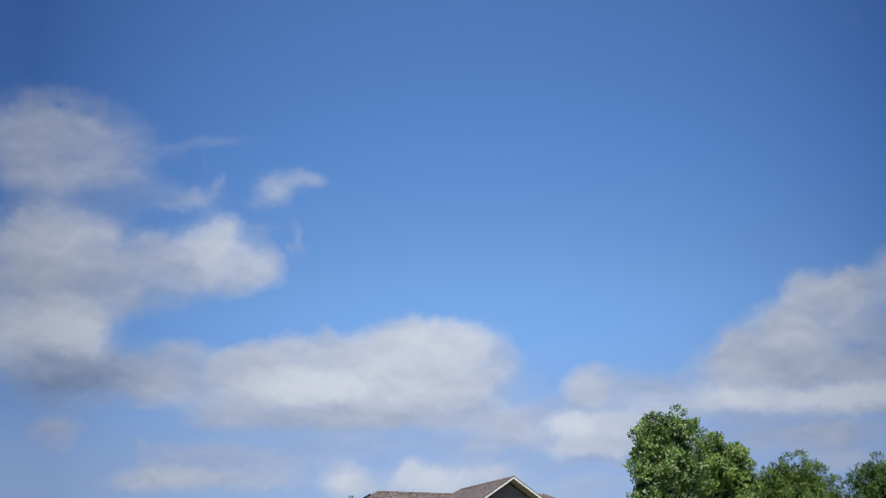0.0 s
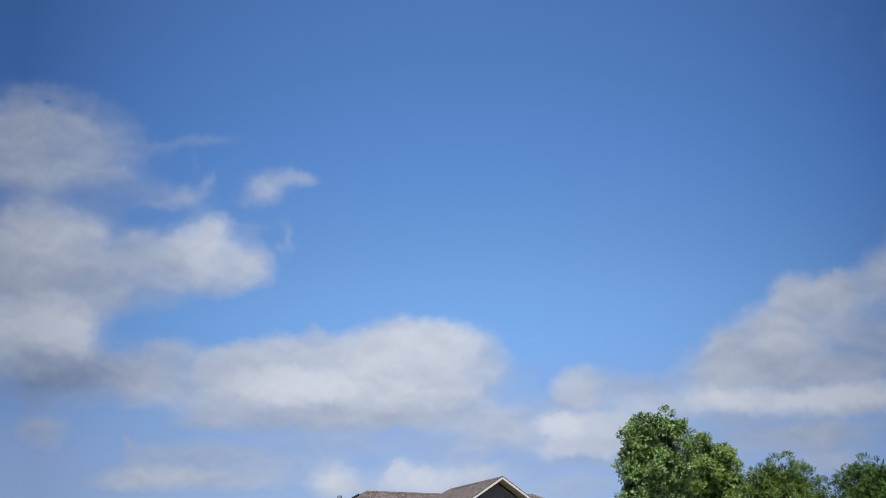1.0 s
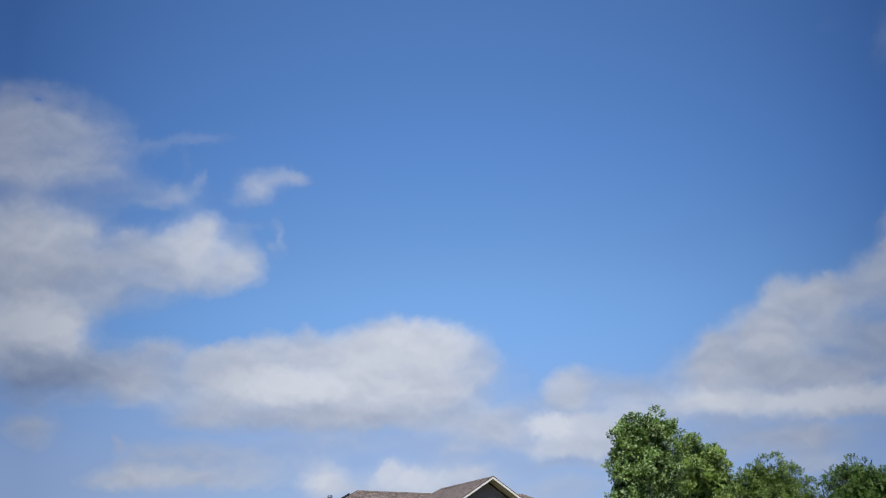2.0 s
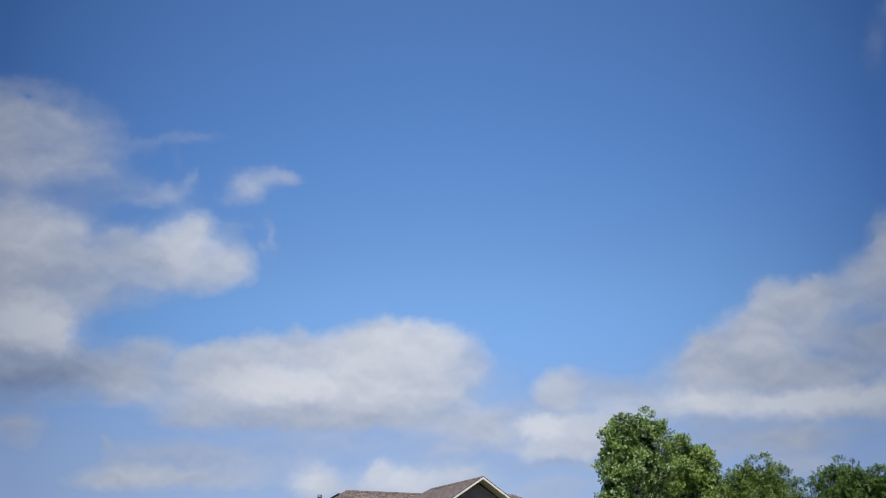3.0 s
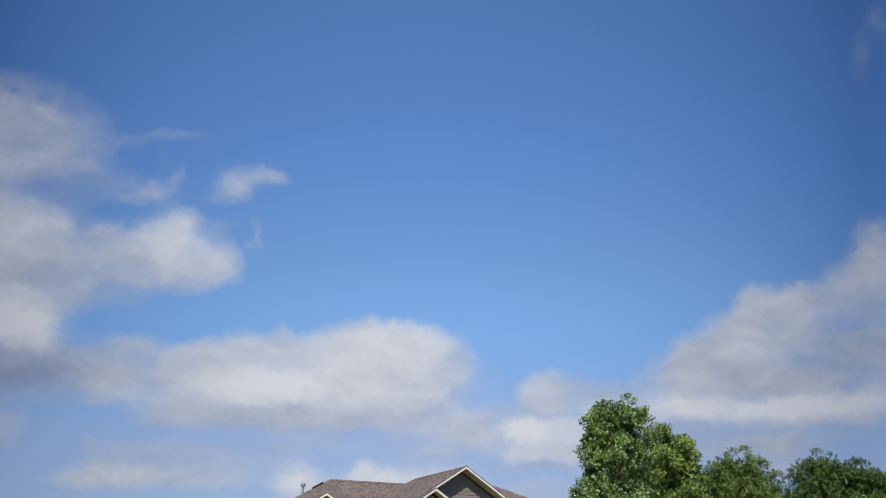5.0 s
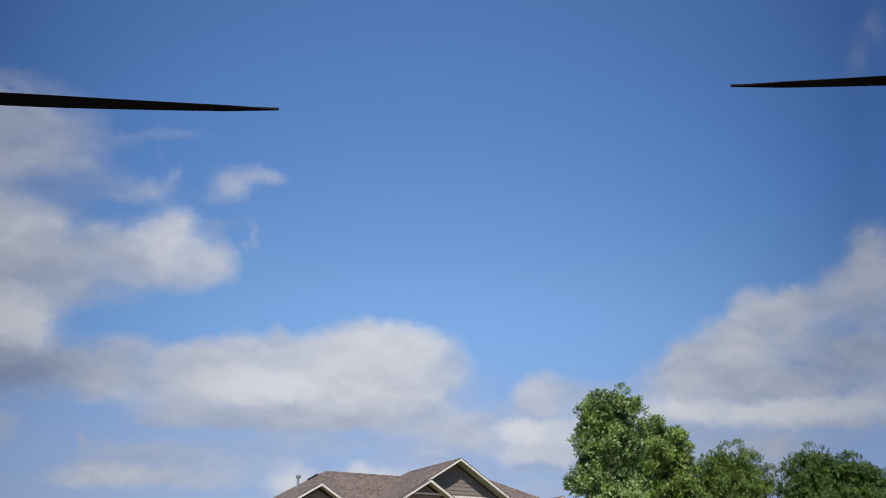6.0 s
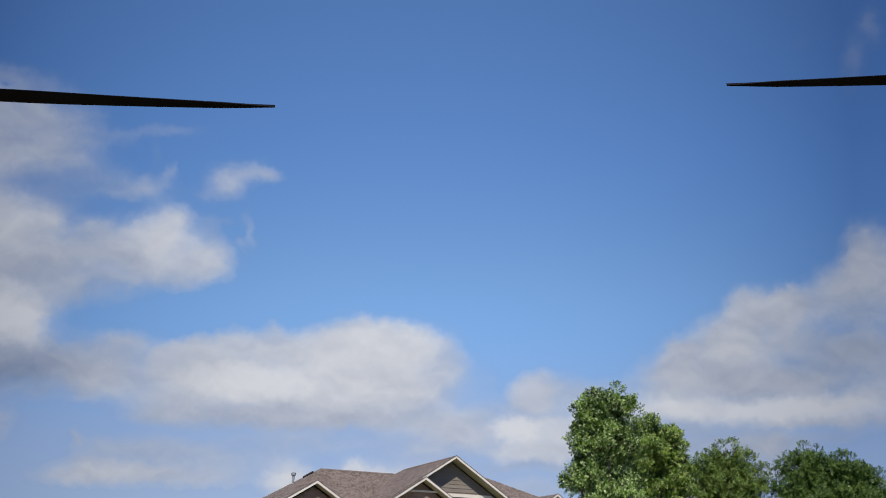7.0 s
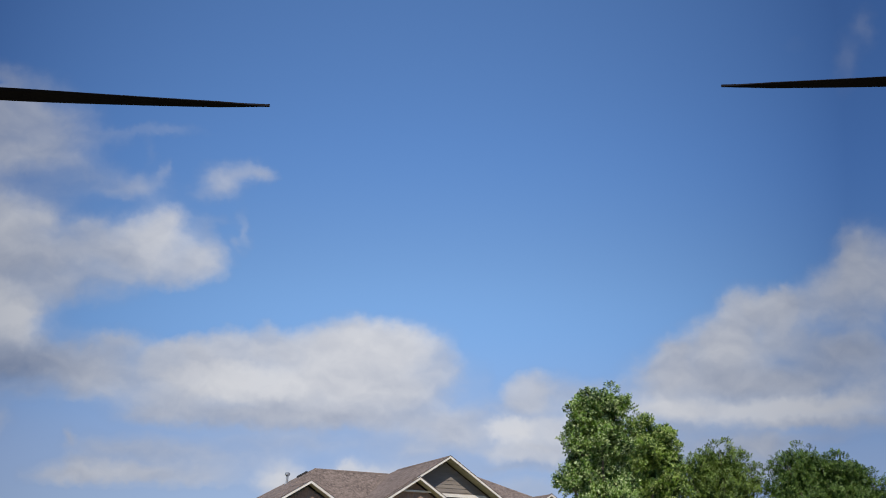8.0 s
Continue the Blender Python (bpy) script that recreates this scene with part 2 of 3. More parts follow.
# clear sky: hazier low down, lens vignetting painted in as darkening to the sides
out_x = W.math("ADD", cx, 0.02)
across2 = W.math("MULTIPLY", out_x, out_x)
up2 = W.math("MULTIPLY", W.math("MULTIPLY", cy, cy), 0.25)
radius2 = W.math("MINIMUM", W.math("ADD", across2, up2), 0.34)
tint = W.mix(W.smooth(cy, -0.34, -0.04), (0.74, 0.79, 1.05, 1), (1.21, 1.48, 1.69, 1))
tint = W.mix(W.smooth(cy, -0.06, 0.16), tint, (1.12, 1.52, 1.93, 1))
# vignetting as colour factors, stronger on clear sky than on cloud
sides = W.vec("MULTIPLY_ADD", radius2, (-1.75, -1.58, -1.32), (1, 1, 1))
vignette_cloud = W.vec("MULTIPLY_ADD", radius2, (-1.1, -1.05, -0.95), (1, 1, 1))
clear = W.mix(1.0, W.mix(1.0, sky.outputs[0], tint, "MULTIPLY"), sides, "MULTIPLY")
clear = W.mix(W.smooth(cy, -0.10, -0.30, 0.0, 0.45), clear, (3.3, 4.2, 6.1, 1))  # haze low over the land
white = W.mix(1.0, white, vignette_cloud, "MULTIPLY")
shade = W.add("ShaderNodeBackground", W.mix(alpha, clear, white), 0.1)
W.add("ShaderNodeOutputWorld", shade.outputs[0])


# ================================================================ materials
def material(name):
    m = bpy.data.materials.new(name)
    m.use_nodes = True
    n = Nodes(m.node_tree)
    return m, n, m.node_tree.nodes["Principled BSDF"]


def surface(name, a, b, scale=6.0, rough=0.7, metal=0.0, bump=0.2, fine=60.0, depth=0.01, stretch=(1, 1, 1)):
    """A surface of two tones, with stains at a broad scale and grain at a fine one, and a random shade for each object."""
    m, n, bsdf = material(name)
    at = n.vec("MULTIPLY", n.add("ShaderNodeTexCoord").outputs["Object"], stretch)
    stain = n.smooth(n.noise(at, scale, 5.0), 0.3, 0.7)
    grain = n.noise(at, fine, 4.0)
    own = n.add("ShaderNodeObjectInfo").outputs["Random"]
    tone = n.math("ADD", n.math("MULTIPLY", stain, 0.6), n.math("ADD", n.math("MULTIPLY", grain, 0.3), n.math("MULTIPLY", own, 0.25)))
    n.feed(bsdf.inputs["Base Color"], n.mix(tone, (*a, 1), (*b, 1)))
    n.feed(bsdf.inputs["Roughness"], n.smooth(grain, 0.2, 0.8, rough - 0.1, min(1.0, rough + 0.1)))
    bsdf.inputs["Metallic"].default_value = metal
    n.feed(bsdf.inputs["Normal"], bump_of(n, grain, bump, depth))
    return m


def bump_of(n, value, strength, depth):
    node = n.tree.nodes.new("ShaderNodeBump")
    node.inputs["Strength"].default_value, node.inputs["Distance"].default_value = strength, depth
    n.tree.links.new(value, node.inputs["Height"])
    return node.outputs[0]


def shingle_material():
    m, n, bsdf = material("asphalt_shingles")
    at = n.add("ShaderNodeTexCoord").outputs["UV"]
    tabs = n.tree.nodes.new("ShaderNodeTexBrick")
    tabs.offset, tabs.squash = 0.37, 1.0
    n.feed(tabs.inputs["Vector"], at)
    for key, value in (("Color1", (0.0, 0.0, 0.0, 1)), ("Color2", (1, 1, 1, 1)), ("Mortar", (0.0, 0.0, 0.0, 1)), ("Scale", 1.0),
                       ("Mortar Size", 0.008), ("Mortar Smooth", 0.3), ("Brick Width", 0.16), ("Row Height", 0.145)):
        tabs.inputs[key].default_value = value
    pick = n.add("ShaderNodeSeparateColor", tabs.outputs["Color"]).outputs[0]
    blotch = n.noise(at, 0.7, 5.0)
    grit = n.noise(at, 45.0, 3.0, 0.7)
    fleck = n.noise(n.vec("MULTIPLY", at, (1.7, 0.6, 1.0)), 7.0, 2.5, 0.7)
    tone = n.math("ADD", n.math("MULTIPLY_ADD", fleck, 0.7, n.math("MULTIPLY", pick, 0.16)), n.math("ADD", n.math("MULTIPLY", blotch, 0.2), n.math("MULTIPLY", grit, 0.35)))
    ramp = n.mix(n.smooth(tone, 0.46, 0.92), (0.070, 0.052, 0.044, 1), (0.260, 0.205, 0.175, 1))
    n.feed(bsdf.inputs["Base Color"], ramp)
    bsdf.inputs["Roughness"].default_value = 0.93
    rise = n.math("ADD", n.math("MULTIPLY", tabs.outputs["Fac"], -1.0), n.math("MULTIPLY", grit, 0.3))
    n.feed(bsdf.inputs["Normal"], bump_of(n, rise, 0.6, 0.012))
    return m


def leaf_material(name, dark, bright, pale):
    m, n, bsdf = material(name)
    own = n.add("ShaderNodeNewGeometry").outputs["Random Per Island"]
    at = n.add("ShaderNodeTexCoord").outputs["Object"]
    patch = n.smooth(n.noise(at, 1.6, 3.0), 0.38, 0.62)
    tone = n.math("ADD", n.math("MULTIPLY", own, 0.5), n.math("MULTIPLY", patch, 0.5))
    colour = n.mix(n.smooth(tone, 0.1, 0.85), (*dark, 1), (*bright, 1))
    pale_spray = n.noise(at, 5.5, 2.0)  # sprays with pale undersides, and sunlit highlights put into their colour
    colour = n.mix(n.smooth(n.math("MULTIPLY_ADD", own, 0.40, pale_spray), 0.66, 0.95), colour, (*pale, 1))
    n.feed(bsdf.inputs["Base Color"], colour)
    bsdf.inputs["Roughness"].default_value = 0.42
    bsdf.inputs["Specular IOR Level"].default_value = 0.26
    thin = n.add("ShaderNodeBsdfTranslucent", n.mix(1.0, colour, (1.0, 1.1, 0.5, 1), "MULTIPLY"))
    both = n.add("ShaderNodeMixShader", 0.09, bsdf.outputs[0], thin.outputs[0])
    n.tree.links.new(both.outputs[0], n.tree.nodes["Material Output"].inputs[0])
    return m


SHINGLE = shingle_material()
CREAM = surface("cream_painted_trim", (0.63, 0.59, 0.52), (0.77, 0.73, 0.67), 3.0, 0.55, bump=0.08)
# soffit colour includes the olive light bounced up from the lawn
SOFFIT = surface("bounce_tinted_soffit", (0.38, 0.36, 0.22), (0.48, 0.45, 0.29), 3.0, 0.6, bump=0.08)
SIDING = surface("taupe_lap_siding", (0.165, 0.140, 0.120), (0.225, 0.195, 0.168), 4.0, 0.7, bump=0.25, stretch=(0.3, 1, 3))
SHAKE = surface("brown_shake", (0.20, 0.125, 0.092), (0.37, 0.255, 0.195), 7.0, 0.8, bump=0.4, stretch=(4, 4, 0.6))
WALL = surface("taupe_wall", (0.13, 0.115, 0.10), (0.17, 0.155, 0.14), 2.0, 0.75)
METAL = surface("galvanised_pipe", (0.30, 0.31, 0.32), (0.45, 0.46, 0.47), 9.0, 0.45, 0.7, bump=0.05)
DARK = surface("black_vent", (0.012, 0.012, 0.013), (0.03, 0.03, 0.032), 9.0, 0.6)
CARBON = surface("carbon_blade", (0.006, 0.005, 0.007), (0.010, 0.009, 0.011), 12.0, 0.8, bump=0.0)
CARBON.node_tree.nodes["Principled BSDF"].inputs["Specular IOR Level"].default_value = 0.06
SHELL = surface("dark_grey_shell", (0.03, 0.03, 0.033), (0.05, 0.05, 0.054), 12.0, 0.5, bump=0.05)
BARK = surface("grey_brown_bark", (0.07, 0.055, 0.042), (0.17, 0.14, 0.11), 5.0, 0.9, bump=0.8, fine=25.0, depth=0.03, stretch=(1, 1, 0.25))
# the lawn is unseen; its tan is chosen for warm bounce light
GRASS = surface("tan_bounce_lawn", (0.165, 0.155, 0.080), (0.235, 0.215, 0.125), 0.6, 0.9, bump=0.6, fine=30.0, depth=0.04)
MAPLE = leaf_material("silvery_maple_leaf", (0.026, 0.070, 0.010), (0.160, 0.278, 0.042), (0.48, 0.57, 0.28))
MAPLE_LIME = leaf_material("lime_maple_leaf", (0.034, 0.084, 0.010), (0.190, 0.300, 0.040), (0.40, 0.48, 0.17))
OAK = leaf_material("dull_green_leaf", (0.058, 0.108, 0.018), (0.140, 0.215, 0.034), (0.22, 0.30, 0.09))
OAK_DEEP = leaf_material("deep_green_leaf", (0.026, 0.064, 0.010), (0.088, 0.162, 0.026), (0.15, 0.22, 0.06))


# ================================================================ mesh helpers
def part(name, bm, mat, parent=None, label=""):
    """Links a bmesh as one mesh object under a thing or a part."""
    mesh = bpy.data.meshes.new(name)
    bmesh.ops.recalc_face_normals(bm, faces=bm.faces[:])
    bm.to_mesh(mesh)
    bm.free()
    mesh.materials.append(mat)
    ob = new(name, mesh)
    if parent:
        ob.parent = parent
    return tagged(ob, label)


def prism(bm, points, push):
    """A solid: the flat outline and the same outline moved by push."""
    push = Vector(push)
    lower = [bm.verts.new(p) for p in points]
    upper = [bm.verts.new(Vector(p) + push) for p in points]
    bm.faces.new(lower), bm.faces.new(upper[::-1])
    for i in range(len(points)):
        j = (i + 1) % len(points)
        bm.faces.new((lower[j], lower[i], upper[i], upper[j]))


def solid(points, push, soft=0.0):
    bm = bmesh.new()
    prism(bm, points, push)
    if soft:
        bmesh.ops.bevel(bm, geom=bm.edges[:], offset=soft, segments=2, affect="EDGES", profile=0.5)
    return bm


def beam(a, b, side, down, soft=0.006):
    """A board from a to b, as deep as down and as thick as side (vectors)."""
    a, b, side, down = Vector(a), Vector(b), Vector(side), Vector(down)
    return solid([a, a + side, a + side + down, a + down], b - a, soft)


def tube(bm, path, radii, sides=8):
    rings = []
    for i, (p, r) in enumerate(zip(path, radii)):
        p = Vector(p)
        d = (Vector(path[min(i + 1, len(path) - 1)]) - Vector(path[max(i - 1, 0)])).normalized()
        s = d.orthogonal().normalized()
        t = d.cross(s)
        rings.append([bm.verts.new(p + (s * math.cos(a) + t * math.sin(a)) * r) for a in (2 * math.pi * k / sides for k in range(sides))])
    for lo, hi in zip(rings, rings[1:]):
        for k in range(sides):
            bm.faces.new((lo[k], lo[(k + 1) % sides], hi[(k + 1) % sides], hi[k]))
    bm.faces.new(rings[0][::-1]), bm.faces.new(rings[-1])


def thing(name, place, turn=0.0):
    ob = new(name)
    ob.empty_display_size = 0.3
    ob.matrix_world = pose(*place, 0, 0, turn)
    return ob


# ================================================================ ground
def ground():
    bm = bmesh.new()
    bmesh.ops.create_grid(bm, x_segments=60, y_segments=60, size=1.0)
    for v in bm.verts:
        for k in range(2):
            v.co[k] = math.copysign(abs(v.co[k]) ** 3, v.co[k]) * 2500
        near = 1 - min(1.0, v.co.xy.length / 300)
        v.co.z = 0.0 if v.co.xy.length < 70 else 0.25 * noise.noise(v.co * 0.05) * near
    ob = part("ground", bm, GRASS)
    return tagged(ob, "wide unseen mown lawn reaching to the horizon, tan for warm bounce light", "ground", kind="structure")


ground()


# ================================================================ the house
# Its own axes: x along the front, y to the back, z up; the front apex stands over the origin.
SLOPE = 0.61
HOUSE = (0.347, 37.578, 0.0)
house = tagged(thing("house", HOUSE, 30.0), "low house with brown shingle roof, cream fascia and taupe gables", "house")


def roof(points, thick=0.06, name="roof_plane"):
    """One plane of a roof, a slab laid with shingles; the first edge is its ridge."""
    pts = [Vector(p) for p in points]
    normal = (pts[1] - pts[0]).cross(pts[2] - pts[0]).normalized()
    if normal.z < 0:
        pts, normal = pts[::-1], -normal
    bm = solid(pts, -normal * thick)
    along = Vector((0, 0, 1)).cross(normal).normalized()
    up = normal.cross(along)
    uv = bm.loops.layers.uv.new("shingles")
    for f in bm.faces:
        for l in f.loops:
            l[uv].uv = (l.vert.co.dot(along) + 50, l.vert.co.dot(up) + 50)
    return part(name, bm, SHINGLE, house)


def rake(apex, foot, depth=0.125, thick=0.045, inward=0.58):
    """The sloping board at a gable's edge with its soffit behind."""
    apex, foot = Vector(apex), Vector(foot)
    board = part("fascia", beam(apex + Vector((0, 0, 0.012)), foot + Vector((0, 0, 0.012)), (0, -thick, 0), (0, 0, -depth)), CREAM, house, "cream painted fascia board")
    drop = Vector((0, 0, -0.09))
    part("soffit", beam(apex + drop, foot + drop, (0, inward, 0), (0, 0, -0.03), 0.0), SOFFIT, house, "soffit under the overhang, olive bounce light put into its tan colour")
    edge = Vector((0, -thick - 0.012, 0.035))
    part("drip_edge", beam(apex + edge, foot + edge, (0, 0.06, 0), (0, 0, -0.03), 0.0), SHINGLE, house)
    return board


def cap(a, b):
    """Ridge shingles along a ridge or hip."""
    a, b = Vector(a), Vector(b)
    d = (b - a).normalized()
    s = d.cross(Vector((0, 0, 1))).normalized()
    n = s.cross(d)
    bm = solid([a - s * 0.14 - n * 0.07, a + n * 0.025, a + s * 0.14 - n * 0.07, a - n * 0.03], b - a)
    uv = bm.loops.layers.uv.new("shingles")
    for f in bm.faces:
        for l in f.loops:
            l[uv].uv = (l.vert.co.dot(d), l.vert.co.dot(s))
    return part("ridge_cap", bm, SHINGLE, house)


APEX = 7.035
KNEE = 5.425


def on_main(x):
    return APEX - SLOPE * abs(x)


# the main gable and its rear hip
roof([(0, 0, APEX), (0, KNEE, APEX), (-0.385, KNEE + 0.385, on_main(0.385)), (-5, KNEE + 0.385, on_main(5)), (-5, 0, on_main(5))])
roof([(0, 0, APEX), (0, KNEE, APEX), (0.385, KNEE + 0.385, on_main(0.385)), (5, KNEE + 0.385, on_main(5)), (5, 0, on_main(5))])
roof([(0, KNEE, APEX), (-0.8, KNEE + 0.8, on_main(0.8)), (0.8, KNEE + 0.8, on_main(0.8))])
cap((0, 0.0, APEX), (0, KNEE, APEX))
cap((0, KNEE, APEX), (-0.385, KNEE + 0.385, on_main(0.385)))
rake((0, 0, APEX), (-5, 0, on_main(5)))
rake((0, 0, APEX), (5, 0, on_main(5)))
WALL_Y = 0.58


def gable_boards(cx, y, peak, half, base, slope, exposure=0.185):
    """Lapped boards of a gable wall, each a board of its own."""
    h = base
    while h < peak - 0.06:
        w0 = min(half, (peak - h) / slope)
        w1 = min(half, max(0.02, (peak - h - exposure) / slope))
        bm = bmesh.new()
        prism(bm, [(cx - w0, y - 0.022, h), (cx + w0, y - 0.022, h), (cx + w1, y - 0.004, h + exposure), (cx - w1, y - 0.004, h + exposure)], (0, 0.02, 0))
        part("siding_board", bm, SIDING, house)
        h += exposure


PEAK = APEX - 0.2
gable_boards(0, WALL_Y, PEAK, 4.6, 3.94, SLOPE)
part("wall", solid([(-4.6, WALL_Y, 0), (4.6, WALL_Y, 0), (4.6, WALL_Y, PEAK - 4.6 * SLOPE), (0, WALL_Y, PEAK), (-4.6, WALL_Y, PEAK - 4.6 * SLOPE)], (0, 0.15, 0)), WALL, house)
part("trim_band", solid([(-2.5, WALL_Y - 0.05, 5.20), (2.55, WALL_Y - 0.05, 5.20), (2.3, WALL_Y - 0.05, 5.35), (-2.3, WALL_Y - 0.05, 5.35)], (0, 0.048, 0), 0.005), CREAM, house, "cream horizontal trim board")

# the small gable that stands proud of the main one
SX, SY, SH = -1.87, -0.42, 5.886
roof([(SX, SY, SH), (SX, -0.002, SH), (SX - 3.1, -0.002, SH - 3.1 * SLOPE), (SX - 3.1, SY, SH - 3.1 * SLOPE)])
roof([(SX, SY, SH), (SX, WALL_Y, SH), (SX + 2.6, WALL_Y, SH - 2.6 * SLOPE), (SX + 2.6, SY, SH - 2.6 * SLOPE)])
rake((SX, SY, SH), (SX - 3.1, SY, SH - 3.1 * SLOPE), inward=0.4)
rake((SX, SY, SH), (SX + 2.6, SY, SH - 2.6 * SLOPE), inward=0.4)
part("wall", solid([(SX - 2.9, 0.05, 0), (SX + 2.4, 0.05, 0), (SX + 2.4, 0.05, SH - 0.2 - 2.4 * SLOPE), (SX, 0.05, SH - 0.2), (SX - 2.9, 0.05, SH - 0.2 - 2.9 * SLOPE)], (0, 0.12, 0)), SHAKE, house, "dark brown shake wall of the porch gable")
part("tie_beam", beam((SX - 0.85, SY + 0.35, 5.345), (SX + 0.85, SY + 0.35, 5.345), (0, 0.09, 0), (0, 0, -0.085)), CREAM, house, "cream timber tie beam across the gable")
bm = bmesh.new()
arc = [(SX + 0.28 * math.cos(a), SY - 0.02, 4.62 + 0.28 * math.sin(a)) for a in (math.pi * k / 10 for k in range(11))]
prism(bm, arc, (0, 0.08, 0))
part("arched_bracket", bm, CREAM, house, "cream arched bracket under the beam")

# the left hip roof
RY, RH, RX = 5.78, 6.80, -4.66
RUN = 6.3
EAVE = RH - RUN * SLOPE
roof([(RX, RY, RH), (-0.30, RY, RH), (-0.30, RY - RUN, EAVE), (RX - RUN, RY - RUN, EAVE)])
roof([(RX, RY, RH), (-0.30, RY, RH), (-0.30, RY + RUN, EAVE), (RX - RUN, RY + RUN, EAVE)])
roof([(RX, RY, RH), (RX - RUN, RY - RUN, EAVE), (RX - RUN, RY + RUN, EAVE)])
cap((RX, RY, RH), (-0.35, RY, RH))
cap((RX, RY, RH), (RX - RUN, RY + RUN, EAVE))
cap((RX, RY, RH), (RX - RUN, RY - RUN, EAVE))
part("wall", solid([(RX - RUN + 0.4, RY - RUN + 0.6, 0), (-1, RY - RUN + 0.6, 0), (-1, RY + RUN - 0.4, 0), (RX - RUN + 0.4, RY + RUN - 0.4, 0)], (0, 0, EAVE - 0.02)), WALL, house)

# the left gable
LX, LY, LH = -6.62, 1.0, 5.60
LS = 0.60
for s in (-1, 1):
    roof([(LX, LY, LH), (LX, 3.75, LH), (LX + s * 2.9, 3.75 - 2.9 * 0.9, LH - 2.9 * LS), (LX + s * 2.9, LY, LH - 2.9 * LS)] if s > 0 else
         [(LX, LY, LH), (LX, 3.75, LH), (LX - 2.9, 3.75, LH - 2.9 * LS), (LX - 2.9, LY, LH - 2.9 * LS)])
    rake((LX, LY, LH), (LX + s * 2.9, LY, LH - 2.9 * LS), inward=0.4)
cap((LX, LY, LH), (LX, 3.7, LH))
part("wall", solid([(LX - 2.6, LY + 0.4, 0), (LX + 2.6, LY + 0.4, 0), (LX + 2.6, LY + 0.4, LH - 0.2 - 2.6 * LS), (LX, LY + 0.4, LH - 0.2), (LX - 2.6, LY + 0.4, LH - 0.2 - 2.6 * LS)], (0, 0.12, 0)), WALL, house)
rng = random.Random(5)
h = 4.0
while h < LH - 0.3:
    half = (LH - 0.2 - h) / LS
    x = LX - half
    while x < LX + half - 0.02:
        w = min(rng.uniform(0.12, 0.24), LX + half - x)
        top = min(0.2, (LH - 0.2 - h) - LS * max(abs(x - LX), abs(x + w - LX)) + 0.0)
        if top > 0.03:
            bm = bmesh.new()
            dip = rng.uniform(-0.02, 0.02)
            prism(bm, [(x + 0.005, LY + 0.36, h + dip), (x + w - 0.005, LY + 0.36, h + dip), (x + w - 0.005, LY + 0.385, h + top), (x + 0.005, LY + 0.385, h + top)], (0, 0.012, 0))
            part("shake", bm, SHAKE, house)
        x += w
    h += 0.2

# the right hip roof behind, and its small gable
QY, QH, QX, QS = 6.02, 7.0, 5.44, 0.53
QRUN = 7.4
roof([(0.3, QY, QH), (QX, QY, QH), (QX + QRUN, QY - QRUN, QH - QRUN * QS), (0.3, QY - QRUN + 2, QH - (QRUN - 2) * QS)])
roof([(0.3, QY, QH), (QX, QY, QH), (QX + QRUN, QY + QRUN, QH - QRUN * QS), (0.3, QY + QRUN, QH - QRUN * QS)])
roof([(QX, QY, QH), (QX + QRUN, QY - QRUN, QH - QRUN * QS), (QX + QRUN, QY + QRUN, QH - QRUN * QS)])
cap((QX, QY, QH), (QX + QRUN, QY - QRUN, QH - QRUN * QS))
GX, GY, GH = 8.32, 3.0, 5.97
for s in (-1, 1):
    roof([(GX, GY, GH), (GX, 5.3, GH), (GX + s * 2.8, 5.3, GH - 2.8 * SLOPE), (GX + s * 2.8, GY, GH - 2.8 * SLOPE)])
    rake((GX, GY, GH), (GX + s * 2.8, GY, GH - 2.8 * SLOPE), inward=0.35)
part("wall", solid([(GX - 2.5, GY + 0.35, 0), (GX + 2.5, GY + 0.35, 0), (GX + 2.5, GY + 0.35, GH - 0.2 - 2.5 * SLOPE), (GX, GY + 0.35, GH - 0.2), (GX - 2.5, GY + 0.35, GH - 0.2 - 2.5 * SLOPE)], (0, 0.12, 0)), WALL, house)
part("wall", solid([(0.5, 1.2, 0), (QX + QRUN - 0.5, 1.2, 0), (QX + QRUN - 0.5, QY + QRUN - 0.5, 0), (0.5, QY + QRUN - 0.5, 0)], (0, 0, QH - QRUN * QS - 0.02)), WALL, house)

# flue pipe and vent on the left hip
bm = bmesh.new()
PX, PY, PZ = -5.78, 6.75, 6.06
tube(bm, [(PX, PY, PZ - 0.15), (PX, PY, PZ + 0.50)], [0.062, 0.062], 14)
pipe = part("flue_pipe", bm, METAL, house, "grey galvanised flue pipe with a cap")
bm = bmesh.new()
tube(bm, [(PX, PY, PZ + 0.43), (PX, PY, PZ + 0.46), (PX, PY, PZ + 0.56), (PX, PY, PZ + 0.585)], [0.085, 0.13, 0.13, 0.09], 14)
part("pipe_cap", bm, METAL, pipe)
bm = bmesh.new()
tube(bm, [(PX, PY, PZ - 0.06), (PX, PY, PZ + 0.03), (PX, PY, PZ + 0.05)], [0.17, 0.11, 0.085], 14)
part("flashing", bm, METAL, pipe)
v0 = Vector((RX, RY, RH)) + Vector((-1, 1, -SLOPE)) * 0.28
part("roof_vent", beam(v0 + Vector((0, 0, 0.055)), v0 + Vector((-1, 1, -SLOPE)) * 0.38 + Vector((0, 0, 0.035)), (-0.12, -0.12, 0), (0, 0, -0.085), 0.012), DARK, house, "black ridge vent")


